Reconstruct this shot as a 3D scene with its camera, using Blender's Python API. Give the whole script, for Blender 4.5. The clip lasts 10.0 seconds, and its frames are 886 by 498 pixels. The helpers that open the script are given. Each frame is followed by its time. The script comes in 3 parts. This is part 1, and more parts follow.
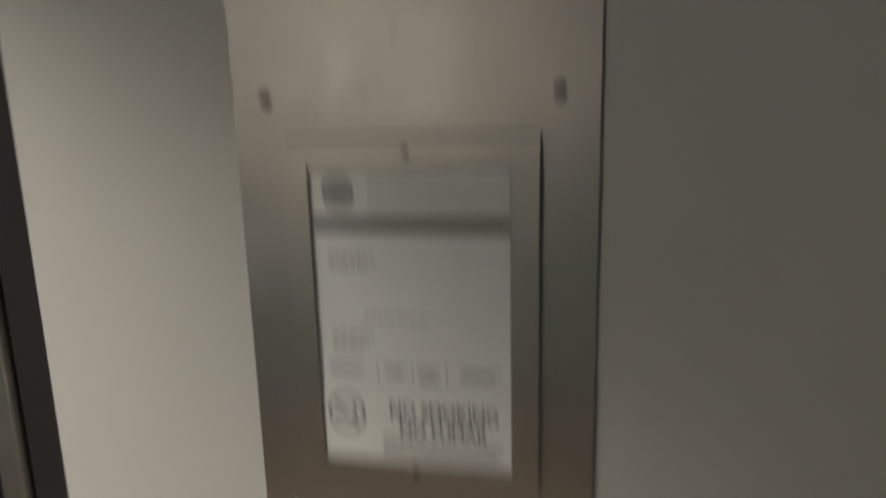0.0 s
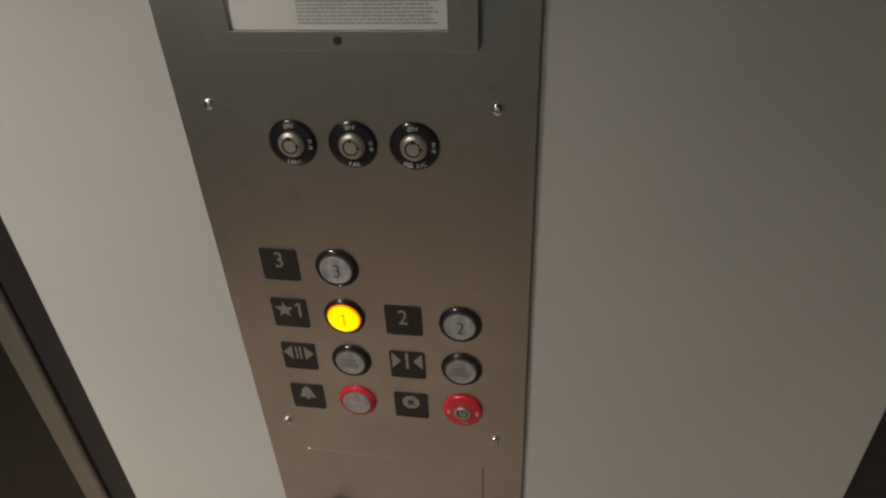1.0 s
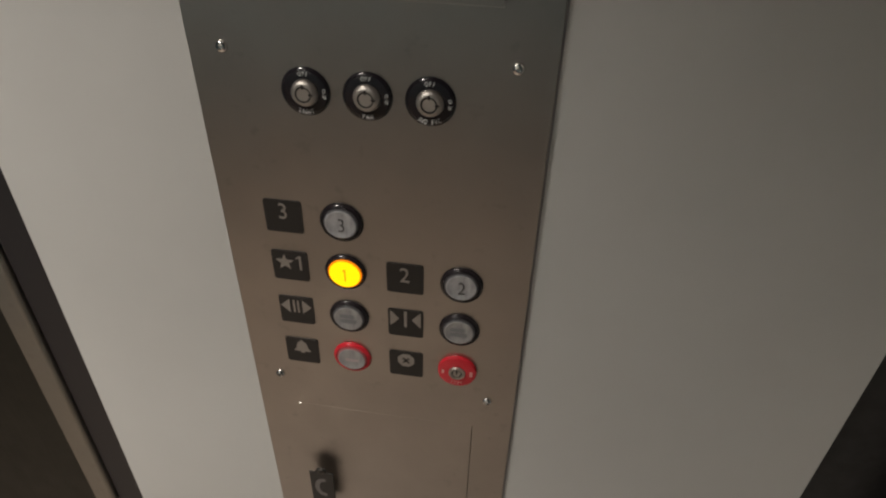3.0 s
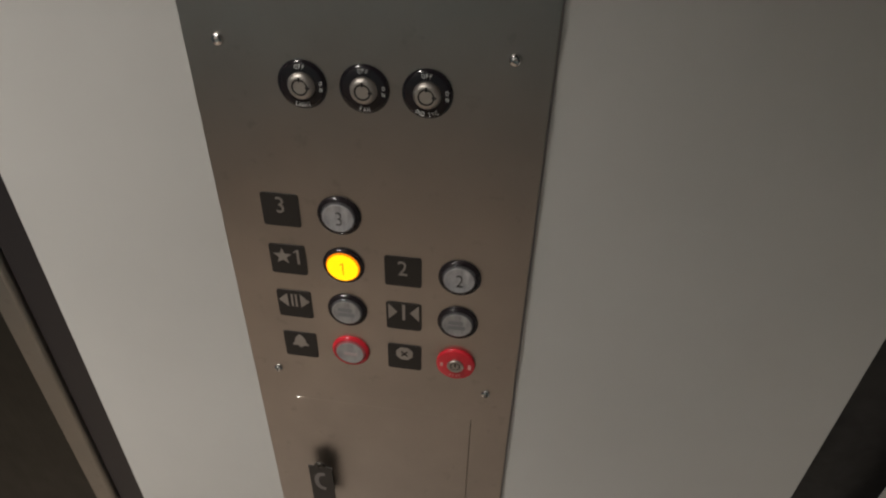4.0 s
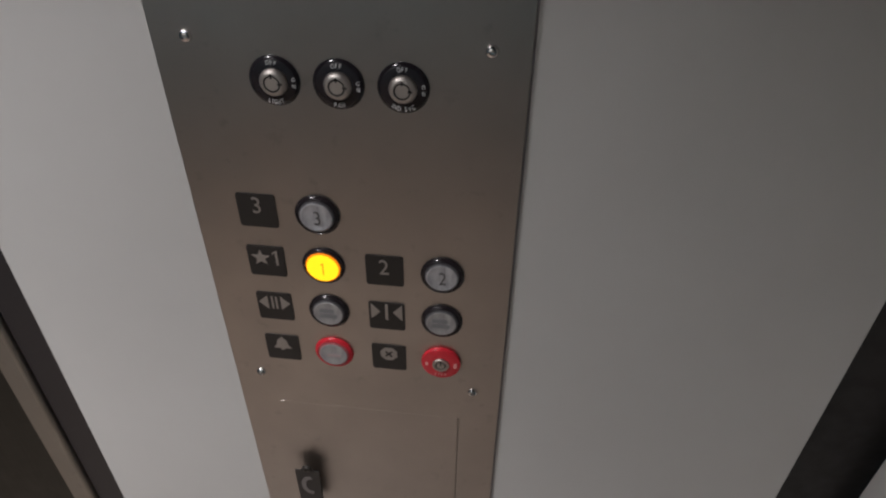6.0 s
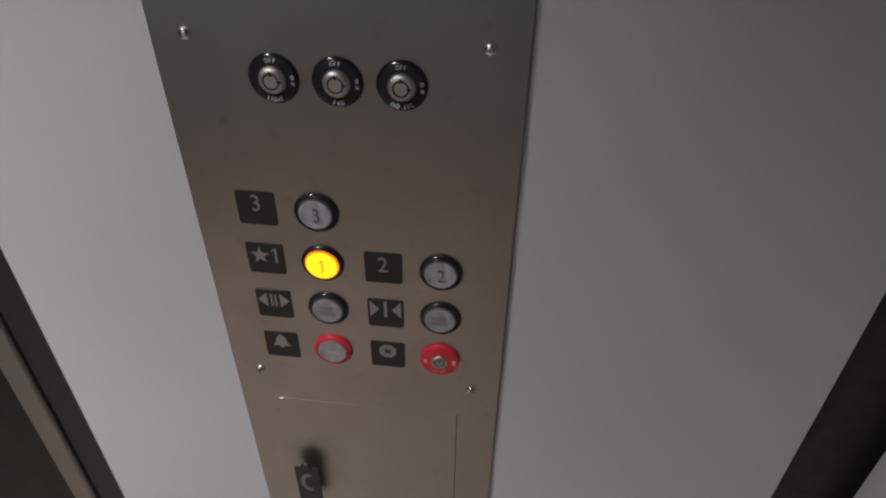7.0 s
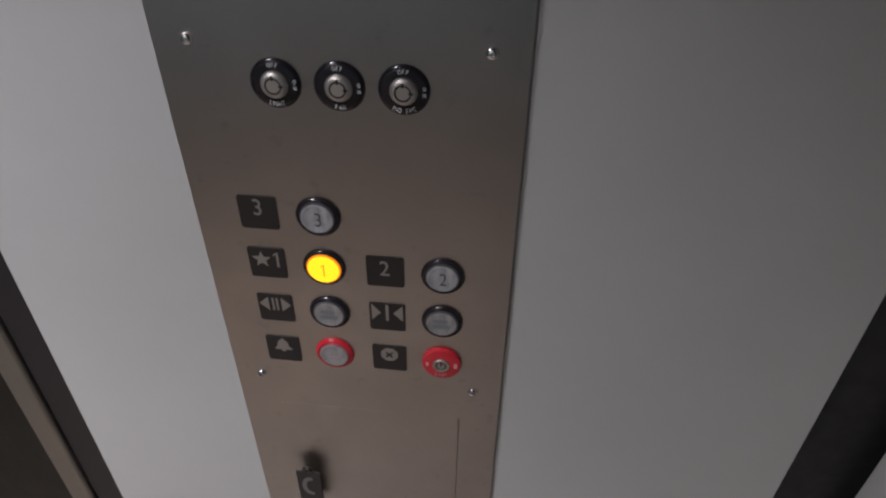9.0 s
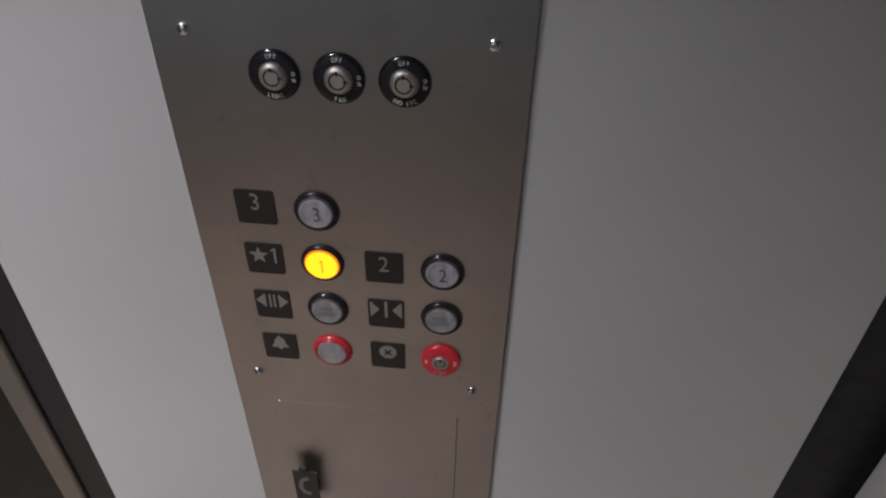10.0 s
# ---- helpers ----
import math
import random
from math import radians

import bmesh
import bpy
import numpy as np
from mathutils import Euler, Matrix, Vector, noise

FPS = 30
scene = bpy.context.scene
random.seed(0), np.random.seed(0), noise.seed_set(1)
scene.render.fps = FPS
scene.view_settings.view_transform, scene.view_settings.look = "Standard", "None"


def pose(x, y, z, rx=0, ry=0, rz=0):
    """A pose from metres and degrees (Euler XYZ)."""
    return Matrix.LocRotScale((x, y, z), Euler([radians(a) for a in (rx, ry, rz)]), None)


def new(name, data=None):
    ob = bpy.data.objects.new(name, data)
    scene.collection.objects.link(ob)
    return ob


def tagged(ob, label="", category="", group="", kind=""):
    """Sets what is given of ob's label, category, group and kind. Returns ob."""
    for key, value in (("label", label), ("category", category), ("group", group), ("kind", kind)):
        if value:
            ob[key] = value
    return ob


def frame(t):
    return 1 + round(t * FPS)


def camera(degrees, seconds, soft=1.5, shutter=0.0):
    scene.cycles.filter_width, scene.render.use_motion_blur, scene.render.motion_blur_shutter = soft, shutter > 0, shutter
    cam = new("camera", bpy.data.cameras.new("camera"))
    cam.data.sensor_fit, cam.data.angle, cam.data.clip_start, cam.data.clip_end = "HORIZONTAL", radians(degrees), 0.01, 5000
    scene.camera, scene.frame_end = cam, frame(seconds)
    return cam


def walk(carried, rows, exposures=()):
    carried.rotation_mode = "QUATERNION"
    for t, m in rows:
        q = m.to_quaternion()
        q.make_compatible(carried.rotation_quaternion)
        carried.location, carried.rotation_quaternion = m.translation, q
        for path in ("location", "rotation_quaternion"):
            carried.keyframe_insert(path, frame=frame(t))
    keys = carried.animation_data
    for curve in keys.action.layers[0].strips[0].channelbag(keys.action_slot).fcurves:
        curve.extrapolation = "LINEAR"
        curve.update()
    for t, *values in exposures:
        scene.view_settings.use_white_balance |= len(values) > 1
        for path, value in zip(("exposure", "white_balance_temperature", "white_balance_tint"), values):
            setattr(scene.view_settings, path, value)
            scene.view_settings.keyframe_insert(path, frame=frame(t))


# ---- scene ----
cam = camera(69.8, 10.0, soft=2.2, shutter=0.55)

# seconds, eye, (yaw, pitch, roll)
PATH = [
    (0, (0.1189, -0.4263, 1.5081), (12.72, -11.20, -1.38)),
    (0.1, (0.1232, -0.4175, 1.4795), (12.67, -17.40, -1.77)),
    (0.2, (0.1305, -0.4096, 1.4484), (13.03, -21.52, -2.19)),
    (0.3, (0.1337, -0.4082, 1.4227), (12.95, -24.32, -2.73)),
    (0.4, (0.1331, -0.4083, 1.4050), (12.66, -26.94, -2.98)),
    (0.5, (0.1343, -0.4053, 1.3910), (12.60, -29.22, -3.01)),
    (0.6, (0.1346, -0.4073, 1.3751), (12.12, -30.65, -3.25)),
    (0.7, (0.1375, -0.4045, 1.3656), (11.95, -32.24, -3.36)),
    (0.8, (0.1380, -0.4052, 1.3601), (11.53, -32.90, -3.32)),
    (0.9, (0.1372, -0.4050, 1.3587), (11.08, -33.10, -3.06)),
    (1, (0.1358, -0.4057, 1.3581), (10.51, -32.92, -2.71)),
    (1.5, (0.1312, -0.4099, 1.3569), (8.31, -33.63, -0.78)),
    (2, (0.1225, -0.4126, 1.3509), (7.23, -34.34, 1.08)),
    (2.5, (0.1148, -0.4128, 1.3518), (7.92, -35.16, 1.70)),
    (4, (0.1122, -0.4150, 1.3496), (7.53, -36.08, 1.51)),
    (4.5, (0.1149, -0.4131, 1.3476), (6.93, -36.12, 1.31)),
    (5, (0.1153, -0.4093, 1.3456), (6.62, -36.13, 1.04)),
    (5.5, (0.1164, -0.4058, 1.3440), (6.36, -36.25, 0.85)),
    (7, (0.1174, -0.4084, 1.3442), (6.15, -36.43, 0.91)),
    (7.5, (0.1177, -0.4057, 1.3449), (5.99, -36.59, 0.87)),
    (8, (0.1174, -0.4080, 1.3427), (5.84, -36.30, 0.86)),
    (8.5, (0.1187, -0.4086, 1.3440), (5.81, -36.23, 0.70)),
    (9, (0.1140, -0.4086, 1.3456), (5.88, -36.26, 0.83)),
    (9.5, (0.1098, -0.4081, 1.3381), (5.65, -36.12, 0.91)),
    (10, (0.1095, -0.4073, 1.3377), (5.26, -36.05, 1.28)),
]


def aim(eye, turn):
    yaw, pitch, roll = turn
    return pose(*eye, 90, 0, yaw) @ pose(0, 0, 0, pitch, 0, 0) @ pose(0, 0, 0, 0, 0, roll)


LIGHTING = [
    (0.0, 0.10, 6350, 6),
    (0.5, 0.0, 6450, 8),
    (2.0, 0.0, 6450, 9),
    (2.5, 0.0, 6350, 9),
    (4.0, 0.0, 6150, 9),
    (5.5, -0.01, 5800, 12),
    (7.0, -0.02, 5560, 14),
    (10.0, -0.04, 5480, 15),
]
walk(cam, [(t, aim(eye, turn)) for t, eye, turn in PATH], LIGHTING)

# ---------------------------------------------------------------- light
world = bpy.data.worlds.new("world")
world.use_nodes = True
world.node_tree.nodes["Background"].inputs[0].default_value = (0.02, 0.02, 0.02, 1)
scene.world = world

CEIL = 2.34
# Front lamp inferred from glints; rear lamp added to light the rear panels.
LAMPS = [(-0.74, -0.64, 12.4), (-0.60, -1.45, 12.6)]
for lx, ly, watts in LAMPS:
    data = bpy.data.lights.new("downlight_bulb", "AREA")
    data.shape, data.size, data.energy = "DISK", 0.13, watts
    data.color, data.spread = (1.0, 0.908, 0.798), radians(97)
    bulb = new("downlight_bulb", data)
    bulb.matrix_world = pose(lx, ly, CEIL - 0.012)


# ---------------------------------------------------------------- materials
def material(name, base, rough=0.5, metal=0.0, **extra):
    m = bpy.data.materials.new(name)
    m.use_nodes = True
    b = m.node_tree.nodes["Principled BSDF"]
    b.inputs["Base Color"].default_value = (*base, 1)
    b.inputs["Roughness"].default_value = rough
    b.inputs["Metallic"].default_value = metal
    for key, value in extra.items():
        b.inputs[key.replace("_", " ")].default_value = value
    return m


def node(m, kind, **sets):
    n = m.node_tree.nodes.new(kind)
    for key, value in sets.items():
        setattr(n, key, value)
    return n


def link(m, a, b):
    m.node_tree.links.new(a, b)


def coords(m, scale):
    tc, mp = node(m, "ShaderNodeTexCoord"), node(m, "ShaderNodeMapping")
    mp.inputs["Scale"].default_value = scale
    link(m, tc.outputs["Object"], mp.inputs["Vector"])
    return mp.outputs["Vector"]


def noisy(m, scale, size, detail=4.0, rough=0.55):
    n = node(m, "ShaderNodeTexNoise")
    n.inputs["Scale"].default_value = size
    n.inputs["Detail"].default_value = detail
    n.inputs["Roughness"].default_value = rough
    link(m, coords(m, scale), n.inputs["Vector"])
    return n.outputs["Fac"]


def ranged(m, fac, low, high, a=0.3, b=0.7):
    r = node(m, "ShaderNodeMapRange")
    for key, value in (("From Min", a), ("From Max", b), ("To Min", low), ("To Max", high)):
        r.inputs[key].default_value = value
    link(m, fac, r.inputs["Value"])
    return r.outputs["Result"]


def mixed(m, fac, one, two):
    x = node(m, "ShaderNodeMix", data_type="RGBA")
    for n, col in ((6, one), (7, two)):
        if isinstance(col, tuple):
            x.inputs[n].default_value = (*col, 1)
        else:
            link(m, col, x.inputs[n])
    link(m, fac, x.inputs[0])
    return x.outputs[2]


def relief(m, height, strength, distance=0.001):
    bump = node(m, "ShaderNodeBump")
    bump.inputs["Strength"].default_value = strength
    bump.inputs["Distance"].default_value = distance
    link(m, height, bump.inputs["Height"])
    link(m, bump.outputs["Normal"], m.node_tree.nodes["Principled BSDF"].inputs["Normal"])


def feed(m, name, socket):
    link(m, socket, m.node_tree.nodes["Principled BSDF"].inputs[name])


def steel(name, one, two, rough, grain=(2200, 40, 2200), brushed=0.0):
    """Brushed metal; brushed: how much further it blurs sideways than up and down."""
    m = material(name, one, rough, 1.0)
    g = noisy(m, grain, 1.0, 3.0)
    cloud = noisy(m, (1, 1, 1), 9.0, 5.0)
    spots = ranged(m, noisy(m, (1, 1, 1), 48.0, 3.0), 0, 0.22, 0.62, 0.74)
    stained = mixed(m, spots, mixed(m, ranged(m, cloud, 0, 1), one, two), tuple(c * 0.45 for c in two))
    feed(m, "Base Color", stained)
    wear = node(m, "ShaderNodeMath", operation="ADD")
    link(m, ranged(m, g, -0.03, 0.03), wear.inputs[0])
    link(m, ranged(m, noisy(m, (1, 1, 1), 26.0, 6.0), rough - 0.03, rough + 0.05), wear.inputs[1])
    feed(m, "Roughness", wear.outputs[0])
    relief(m, g, 0.02, 0.0003)
    if brushed:
        way = node(m, "ShaderNodeCombineXYZ")
        way.inputs[0].default_value = 1.0
        feed(m, "Tangent", way.outputs[0])
        m.node_tree.nodes["Principled BSDF"].inputs["Anisotropic"].default_value = brushed
    return m


STEEL = steel("brushed_steel", (0.525, 0.490, 0.456), (0.46, 0.429, 0.399), 0.39, brushed=0.6)
FRAME_STEEL = steel("frame_steel", (0.545, 0.507, 0.466), (0.48, 0.446, 0.410), 0.39, brushed=0.6)
TRIM_STEEL = steel("jamb_steel", (0.40, 0.375, 0.335), (0.355, 0.335, 0.30), 0.48, (900, 900, 14))
DOOR_STEEL = steel("door_steel", (0.073, 0.072, 0.064), (0.060, 0.059, 0.053), 0.45, (900, 900, 14))
CHROME = material("chrome", (0.72, 0.70, 0.68), 0.16, 1.0)
NICKEL = material("nickel", (0.56, 0.52, 0.48), 0.50, 1.0)
relief(NICKEL, noisy(NICKEL, (1, 1, 1), 900.0, 3.0), 0.08, 0.0003)

DULL = material("dull_screw", (0.10, 0.09, 0.08), 0.45, 0.8)

LAMINATE = material("laminate", (0.62, 0.61, 0.58), 0.48)
speck = noisy(LAMINATE, (1, 1, 1), 420.0, 3.0)
mottle = noisy(LAMINATE, (1, 1, 1), 3.5, 5.0)
feed(LAMINATE, "Base Color", mixed(LAMINATE, ranged(LAMINATE, mottle, 0, 1), (0.645, 0.635, 0.61), (0.60, 0.59, 0.565)))
feed(LAMINATE, "Roughness", ranged(LAMINATE, noisy(LAMINATE, (1, 1, 1), 18.0, 5.0), 0.42, 0.56))
relief(LAMINATE, speck, 0.10, 0.0004)

REVEAL = material("black_reveal", (0.022, 0.020, 0.019), 0.55)
feed(REVEAL, "Roughness", ranged(REVEAL, noisy(REVEAL, (1, 1, 1), 60.0, 5.0), 0.45, 0.65))
# Tone of the unseen rear wall, chosen for what the brushed steel reflects.
REAR = material("rear_laminate", (0.16, 0.14, 0.125), 0.5)
feed(REAR, "Base Color", mixed(REAR, ranged(REAR, noisy(REAR, (1, 1, 1), 4.0, 5.0), 0, 1), (0.192, 0.262, 0.280), (0.165, 0.228, 0.245)))
# Dark tone keeps unseen side surfaces from bouncing light onto the right panel.
LOW_BOUNCE = material("side_low_bounce", (0.06, 0.08, 0.09), 0.5)
feed(LOW_BOUNCE, "Base Color", mixed(LOW_BOUNCE, ranged(LOW_BOUNCE, noisy(LOW_BOUNCE, (1, 1, 1), 4.0, 5.0), 0, 1), (0.056, 0.086, 0.104), (0.046, 0.072, 0.088)))
# Warm tone added low at the rear for the steel to mirror.
DADO = material("dado_reflected_taupe", (0.15, 0.13, 0.11), 0.5)
feed(DADO, "Base Color", mixed(DADO, ranged(DADO, noisy(DADO, (1, 1, 1), 5.0, 5.0), 0, 1), (0.305, 0.262, 0.225), (0.262, 0.225, 0.194)))
# Pale tone of the reflector panels added at the rear.
REAR_PALE = material("rear_pale_reflector", (0.82, 0.79, 0.76), 0.5)
feed(REAR_PALE, "Base Color", mixed(REAR_PALE, ranged(REAR_PALE, noisy(REAR_PALE, (1, 1, 1), 4.0, 5.0), 0, 1), (0.80, 0.795, 0.785), (0.75, 0.745, 0.735)))
FLOOR = material("floor_tile", (0.24, 0.19, 0.15), 0.45)
feed(FLOOR, "Base Color", mixed(FLOOR, ranged(FLOOR, noisy(FLOOR, (1, 1, 1), 30.0, 6.0), 0, 1), (0.228, 0.180, 0.141), (0.180, 0.142, 0.111)))
# Kept dark so the unseen ceiling bounces little light.
CEILING = material("ceiling_paint", (0.080, 0.090, 0.094), 0.6)
relief(CEILING, noisy(CEILING, (1, 1, 1), 300.0, 3.0), 0.1, 0.0005)
SHELL = material("car_shell", (0.20, 0.19, 0.18), 0.6, 0.0)

TAG = material("tag_black", (0.020, 0.017, 0.015), 0.5)
relief(TAG, noisy(TAG, (1, 1, 1), 1500.0, 2.0), 0.1, 0.0002)
TAG_MARK = material("tag_mark", (0.40, 0.37, 0.34), 0.42, 0.6)
PHONE_MARK = material("phone_mark", (0.20, 0.185, 0.18), 0.45, 0.3)
BLACK = material("black_plastic", (0.016, 0.013, 0.016), 0.15)
WHITE_INK = material("white_ink", (0.92, 0.92, 0.90), 0.6)
RED = material("red_plastic", (0.66, 0.030, 0.045), 0.12)
PINK_INK = material("pale_red_ink", (0.85, 0.38, 0.36), 0.5)
LENS = material("lens_clear_grey", (0.42, 0.42, 0.43), 0.35, 0.0, Coat_Weight=1.0, Coat_Roughness=0.05)
feed(LENS, "Base Color", mixed(LENS, ranged(LENS, noisy(LENS, (1, 0.35, 1), 190.0, 5.0), 0, 1), (0.50, 0.495, 0.505), (0.25, 0.245, 0.258)))
DIM_LENS = material("lens_worn_grey", (0.34, 0.33, 0.33), 0.35, 0.0, Coat_Weight=1.0, Coat_Roughness=0.05)
feed(DIM_LENS, "Base Color", mixed(DIM_LENS, ranged(DIM_LENS, noisy(DIM_LENS, (1, 0.35, 1), 190.0, 5.0), 0, 1), (0.42, 0.405, 0.40), (0.23, 0.222, 0.222)))
LENS_INK = material("lens_ink", (0.085, 0.08, 0.078), 0.5)
LENS_FAINT = material("lens_faint_ink", (0.23, 0.23, 0.235), 0.4)
LENS_RIM = material("lens_dark_rim", (0.10, 0.095, 0.10), 0.06)
RED_RIM = material("lens_red_rim", (0.42, 0.11, 0.12), 0.08)
BEZEL_BLACK = material("bezel_black", (0.022, 0.017, 0.019), 0.16)
LIT_INK = material("lit_ink", (0.25, 0.09, 0.0), 0.5)
LIT_INK.node_tree.nodes["Principled BSDF"].inputs["Emission Color"].default_value = (1.0, 0.35, 0.0, 1)
LIT_INK.node_tree.nodes["Principled BSDF"].inputs["Emission Strength"].default_value = 0.45
LIT = material("lens_lit_amber", (0.2, 0.1, 0.0), 0.4, Specular_IOR_Level=0.1)
LIT.node_tree.nodes["Principled BSDF"].inputs["Emission Color"].default_value = (1.0, 0.62, 0.0, 1)
LIT.node_tree.nodes["Principled BSDF"].inputs["Emission Strength"].default_value = 1.5
LIT_EDGE = material("lens_lit_edge", (0.5, 0.15, 0.01), 0.25)
LIT_EDGE.node_tree.nodes["Principled BSDF"].inputs["Emission Color"].default_value = (1.0, 0.24, 0.0, 1)
LIT_EDGE.node_tree.nodes["Principled BSDF"].inputs["Emission Strength"].default_value = 0.9
FRAME_SHADE = material("frame_shade_grey", (0.085, 0.082, 0.078), 0.6)
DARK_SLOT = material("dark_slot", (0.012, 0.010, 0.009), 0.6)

PAPER = material("certificate_paper", (0.50, 0.50, 0.47), 0.7, Coat_Weight=1.0, Coat_Roughness=0.22, Coat_IOR=1.58)
feed(PAPER, "Base Color", mixed(PAPER, ranged(PAPER, noisy(PAPER, (1, 1, 1), 22.0, 4.0), 0, 1), (0.90, 0.905, 0.90), (0.85, 0.855, 0.85)))
SLIP = material("white_slip", (0.66, 0.66, 0.64), 0.65, Coat_Weight=1.0, Coat_Roughness=0.22, Coat_IOR=1.58)
feed(SLIP, "Base Color", mixed(SLIP, ranged(SLIP, noisy(SLIP, (1, 1, 1), 30.0, 4.0), 0, 1), (0.92, 0.92, 0.905), (0.87, 0.87, 0.855)))
INK = material("print_black", (0.045, 0.045, 0.045), 0.6)
INK_GREY = material("print_grey", (0.19, 0.19, 0.18), 0.65)
INK_PALE = material("print_pale", (0.50, 0.50, 0.48), 0.65)
HEADER_GREY = material("print_header_grey", (0.76, 0.775, 0.76), 0.5, Coat_Weight=1.0, Coat_Roughness=0.22)
LAMP_GLASS = material("downlight_glass", (0.8, 0.8, 0.8), 0.4)
LAMP_GLASS.node_tree.nodes["Principled BSDF"].inputs["Emission Color"].default_value = (1.0, 0.88, 0.74, 1)
LAMP_GLASS.node_tree.nodes["Principled BSDF"].inputs["Emission Strength"].default_value = 22.0

# ---------------------------------------------------------------- mesh helpers
PLACED = {}


def wall_pose(x, z, out=0.0):
    """A pose on the front wall: local x right, local y up, local z out of the wall."""
    return pose(x, -out, z, 90, 0, 0)


def mesh_of(name, bm, mat, smooth=False):
    data = bpy.data.meshes.new(name)
    bmesh.ops.recalc_face_normals(bm, faces=bm.faces[:])
    for f in bm.faces:
        f.smooth = smooth
    bm.to_mesh(data)
    bm.free()
    data.materials.append(mat)
    if smooth:
        data.set_sharp_from_angle(angle=radians(32))
    return data


def thing(name, m, label, category, group="", kind=""):
    ob = new(name)
    ob.empty_display_size = 0.02
    ob.matrix_world = m
    PLACED[ob] = m
    return tagged(ob, label, category, group, kind)


def part(name, bm, mat, parent=None, label="", at=None, smooth=False):
    data = bm if isinstance(bm, bpy.types.Mesh) else mesh_of(name, bm, mat, smooth)
    ob = new(name, data)
    at = at or Matrix.Identity(4)
    PLACED[ob] = at
    ob.parent = parent
    ob.matrix_basis = (PLACED[parent].inverted() @ at) if parent else at
    return tagged(ob, label)


def box(x0, x1, y0, y1, z0, z1, bevel=0.0, bm=None, segments=2):
    own = bmesh.new()
    bmesh.ops.create_cube(own, size=1.0, matrix=Matrix.Translation(((x0 + x1) / 2, (y0 + y1) / 2, (z0 + z1) / 2)) @ Matrix.Diagonal((x1 - x0, y1 - y0, z1 - z0, 1)))
    if bevel:
        bmesh.ops.bevel(own, geom=own.edges[:], offset=bevel, segments=segments, affect="EDGES", profile=0.5)
    return own if bm is None else joined(bm, own)


def joined(bm, other, m=None):
    """Adds other to bm."""
    verts = [bm.verts.new((m @ v.co) if m else v.co) for v in other.verts]
    other.verts.index_update()
    for f in other.faces:
        bm.faces.new([verts[v.index] for v in f.verts])
    other.free()
    return bm


def lathe(profile, segments=48):
    """Turns (radius, out) pairs round the local z axis."""
    bm = bmesh.new()
    rings = []
    for r, w in profile:
        if r < 1e-6:
            rings.append([bm.verts.new((0, 0, w))])
        else:
            rings.append([bm.verts.new((r * math.cos(2 * math.pi * k / segments), r * math.sin(2 * math.pi * k / segments), w)) for k in range(segments)])
    for a, b in zip(rings, rings[1:]):
        for k in range(segments):
            n = (k + 1) % segments
            if len(a) == 1 and len(b) == 1:
                continue
            if len(a) == 1:
                bm.faces.new((a[0], b[k], b[n]))
            elif len(b) == 1:
                bm.faces.new((a[k], a[n], b[0]))
            else:
                bm.faces.new((a[k], a[n], b[n], b[k]))
    return bm


def prism(outline, w0, w1, bevel=0.0):
    """A flat shape from an outline of (u, v), between two heights."""
    bm = bmesh.new()
    low = [bm.verts.new((u, v, w0)) for u, v in outline]
    top = [bm.verts.new((u, v, w1)) for u, v in outline]
    bm.faces.new(low[::-1])
    cap = bm.faces.new(top)
    for k in range(len(low)):
        n = (k + 1) % len(low)
        bm.faces.new((low[k], low[n], top[n], top[k]))
    if bevel:
        bmesh.ops.bevel(bm, geom=list(cap.edges), offset=bevel, segments=2, affect="EDGES", profile=0.5)
    return bm


def rounded(w, h, r, steps=5):
    pts = []
    for cx, cy, a in ((w / 2 - r, h / 2 - r, 0), (-w / 2 + r, h / 2 - r, 90), (-w / 2 + r, -h / 2 + r, 180), (w / 2 - r, -h / 2 + r, 270)):
        for k in range(steps + 1):
            t = radians(a + 90 * k / steps)
            pts.append((cx + r * math.cos(t), cy + r * math.sin(t)))
    return pts


def ring_plate(outer, inner, w0, w1, bevel=0.0):
    """A plate with a rectangular opening; rectangles are (u0, u1, v0, v1)."""
    bm = bmesh.new()

    def corners(rect, w):
        u0, u1, v0, v1 = rect
        return [bm.verts.new(p) for p in ((u0, v0, w), (u1, v0, w), (u1, v1, w), (u0, v1, w))]
    ol, ot, il, it = corners(outer, w0), corners(outer, w1), corners(inner, w0), corners(inner, w1)
    for k in range(4):
        n = (k + 1) % 4
        bm.faces.new((ot[k], ot[n], it[n], it[k]))
        bm.faces.new((ol[n], ol[k], il[k], il[n]))
        bm.faces.new((ol[k], ol[n], ot[n], ot[k]))
        bm.faces.new((il[n], il[k], it[k], it[n]))
    if bevel:
        top = set(ot) | set(it)
        edges = [e for e in bm.edges if e.verts[0] in top and e.verts[1] in top and (e.verts[0] in ot) == (e.verts[1] in ot)]
        bmesh.ops.bevel(bm, geom=edges, offset=bevel, segments=2, affect="EDGES", profile=0.5)
    return bm


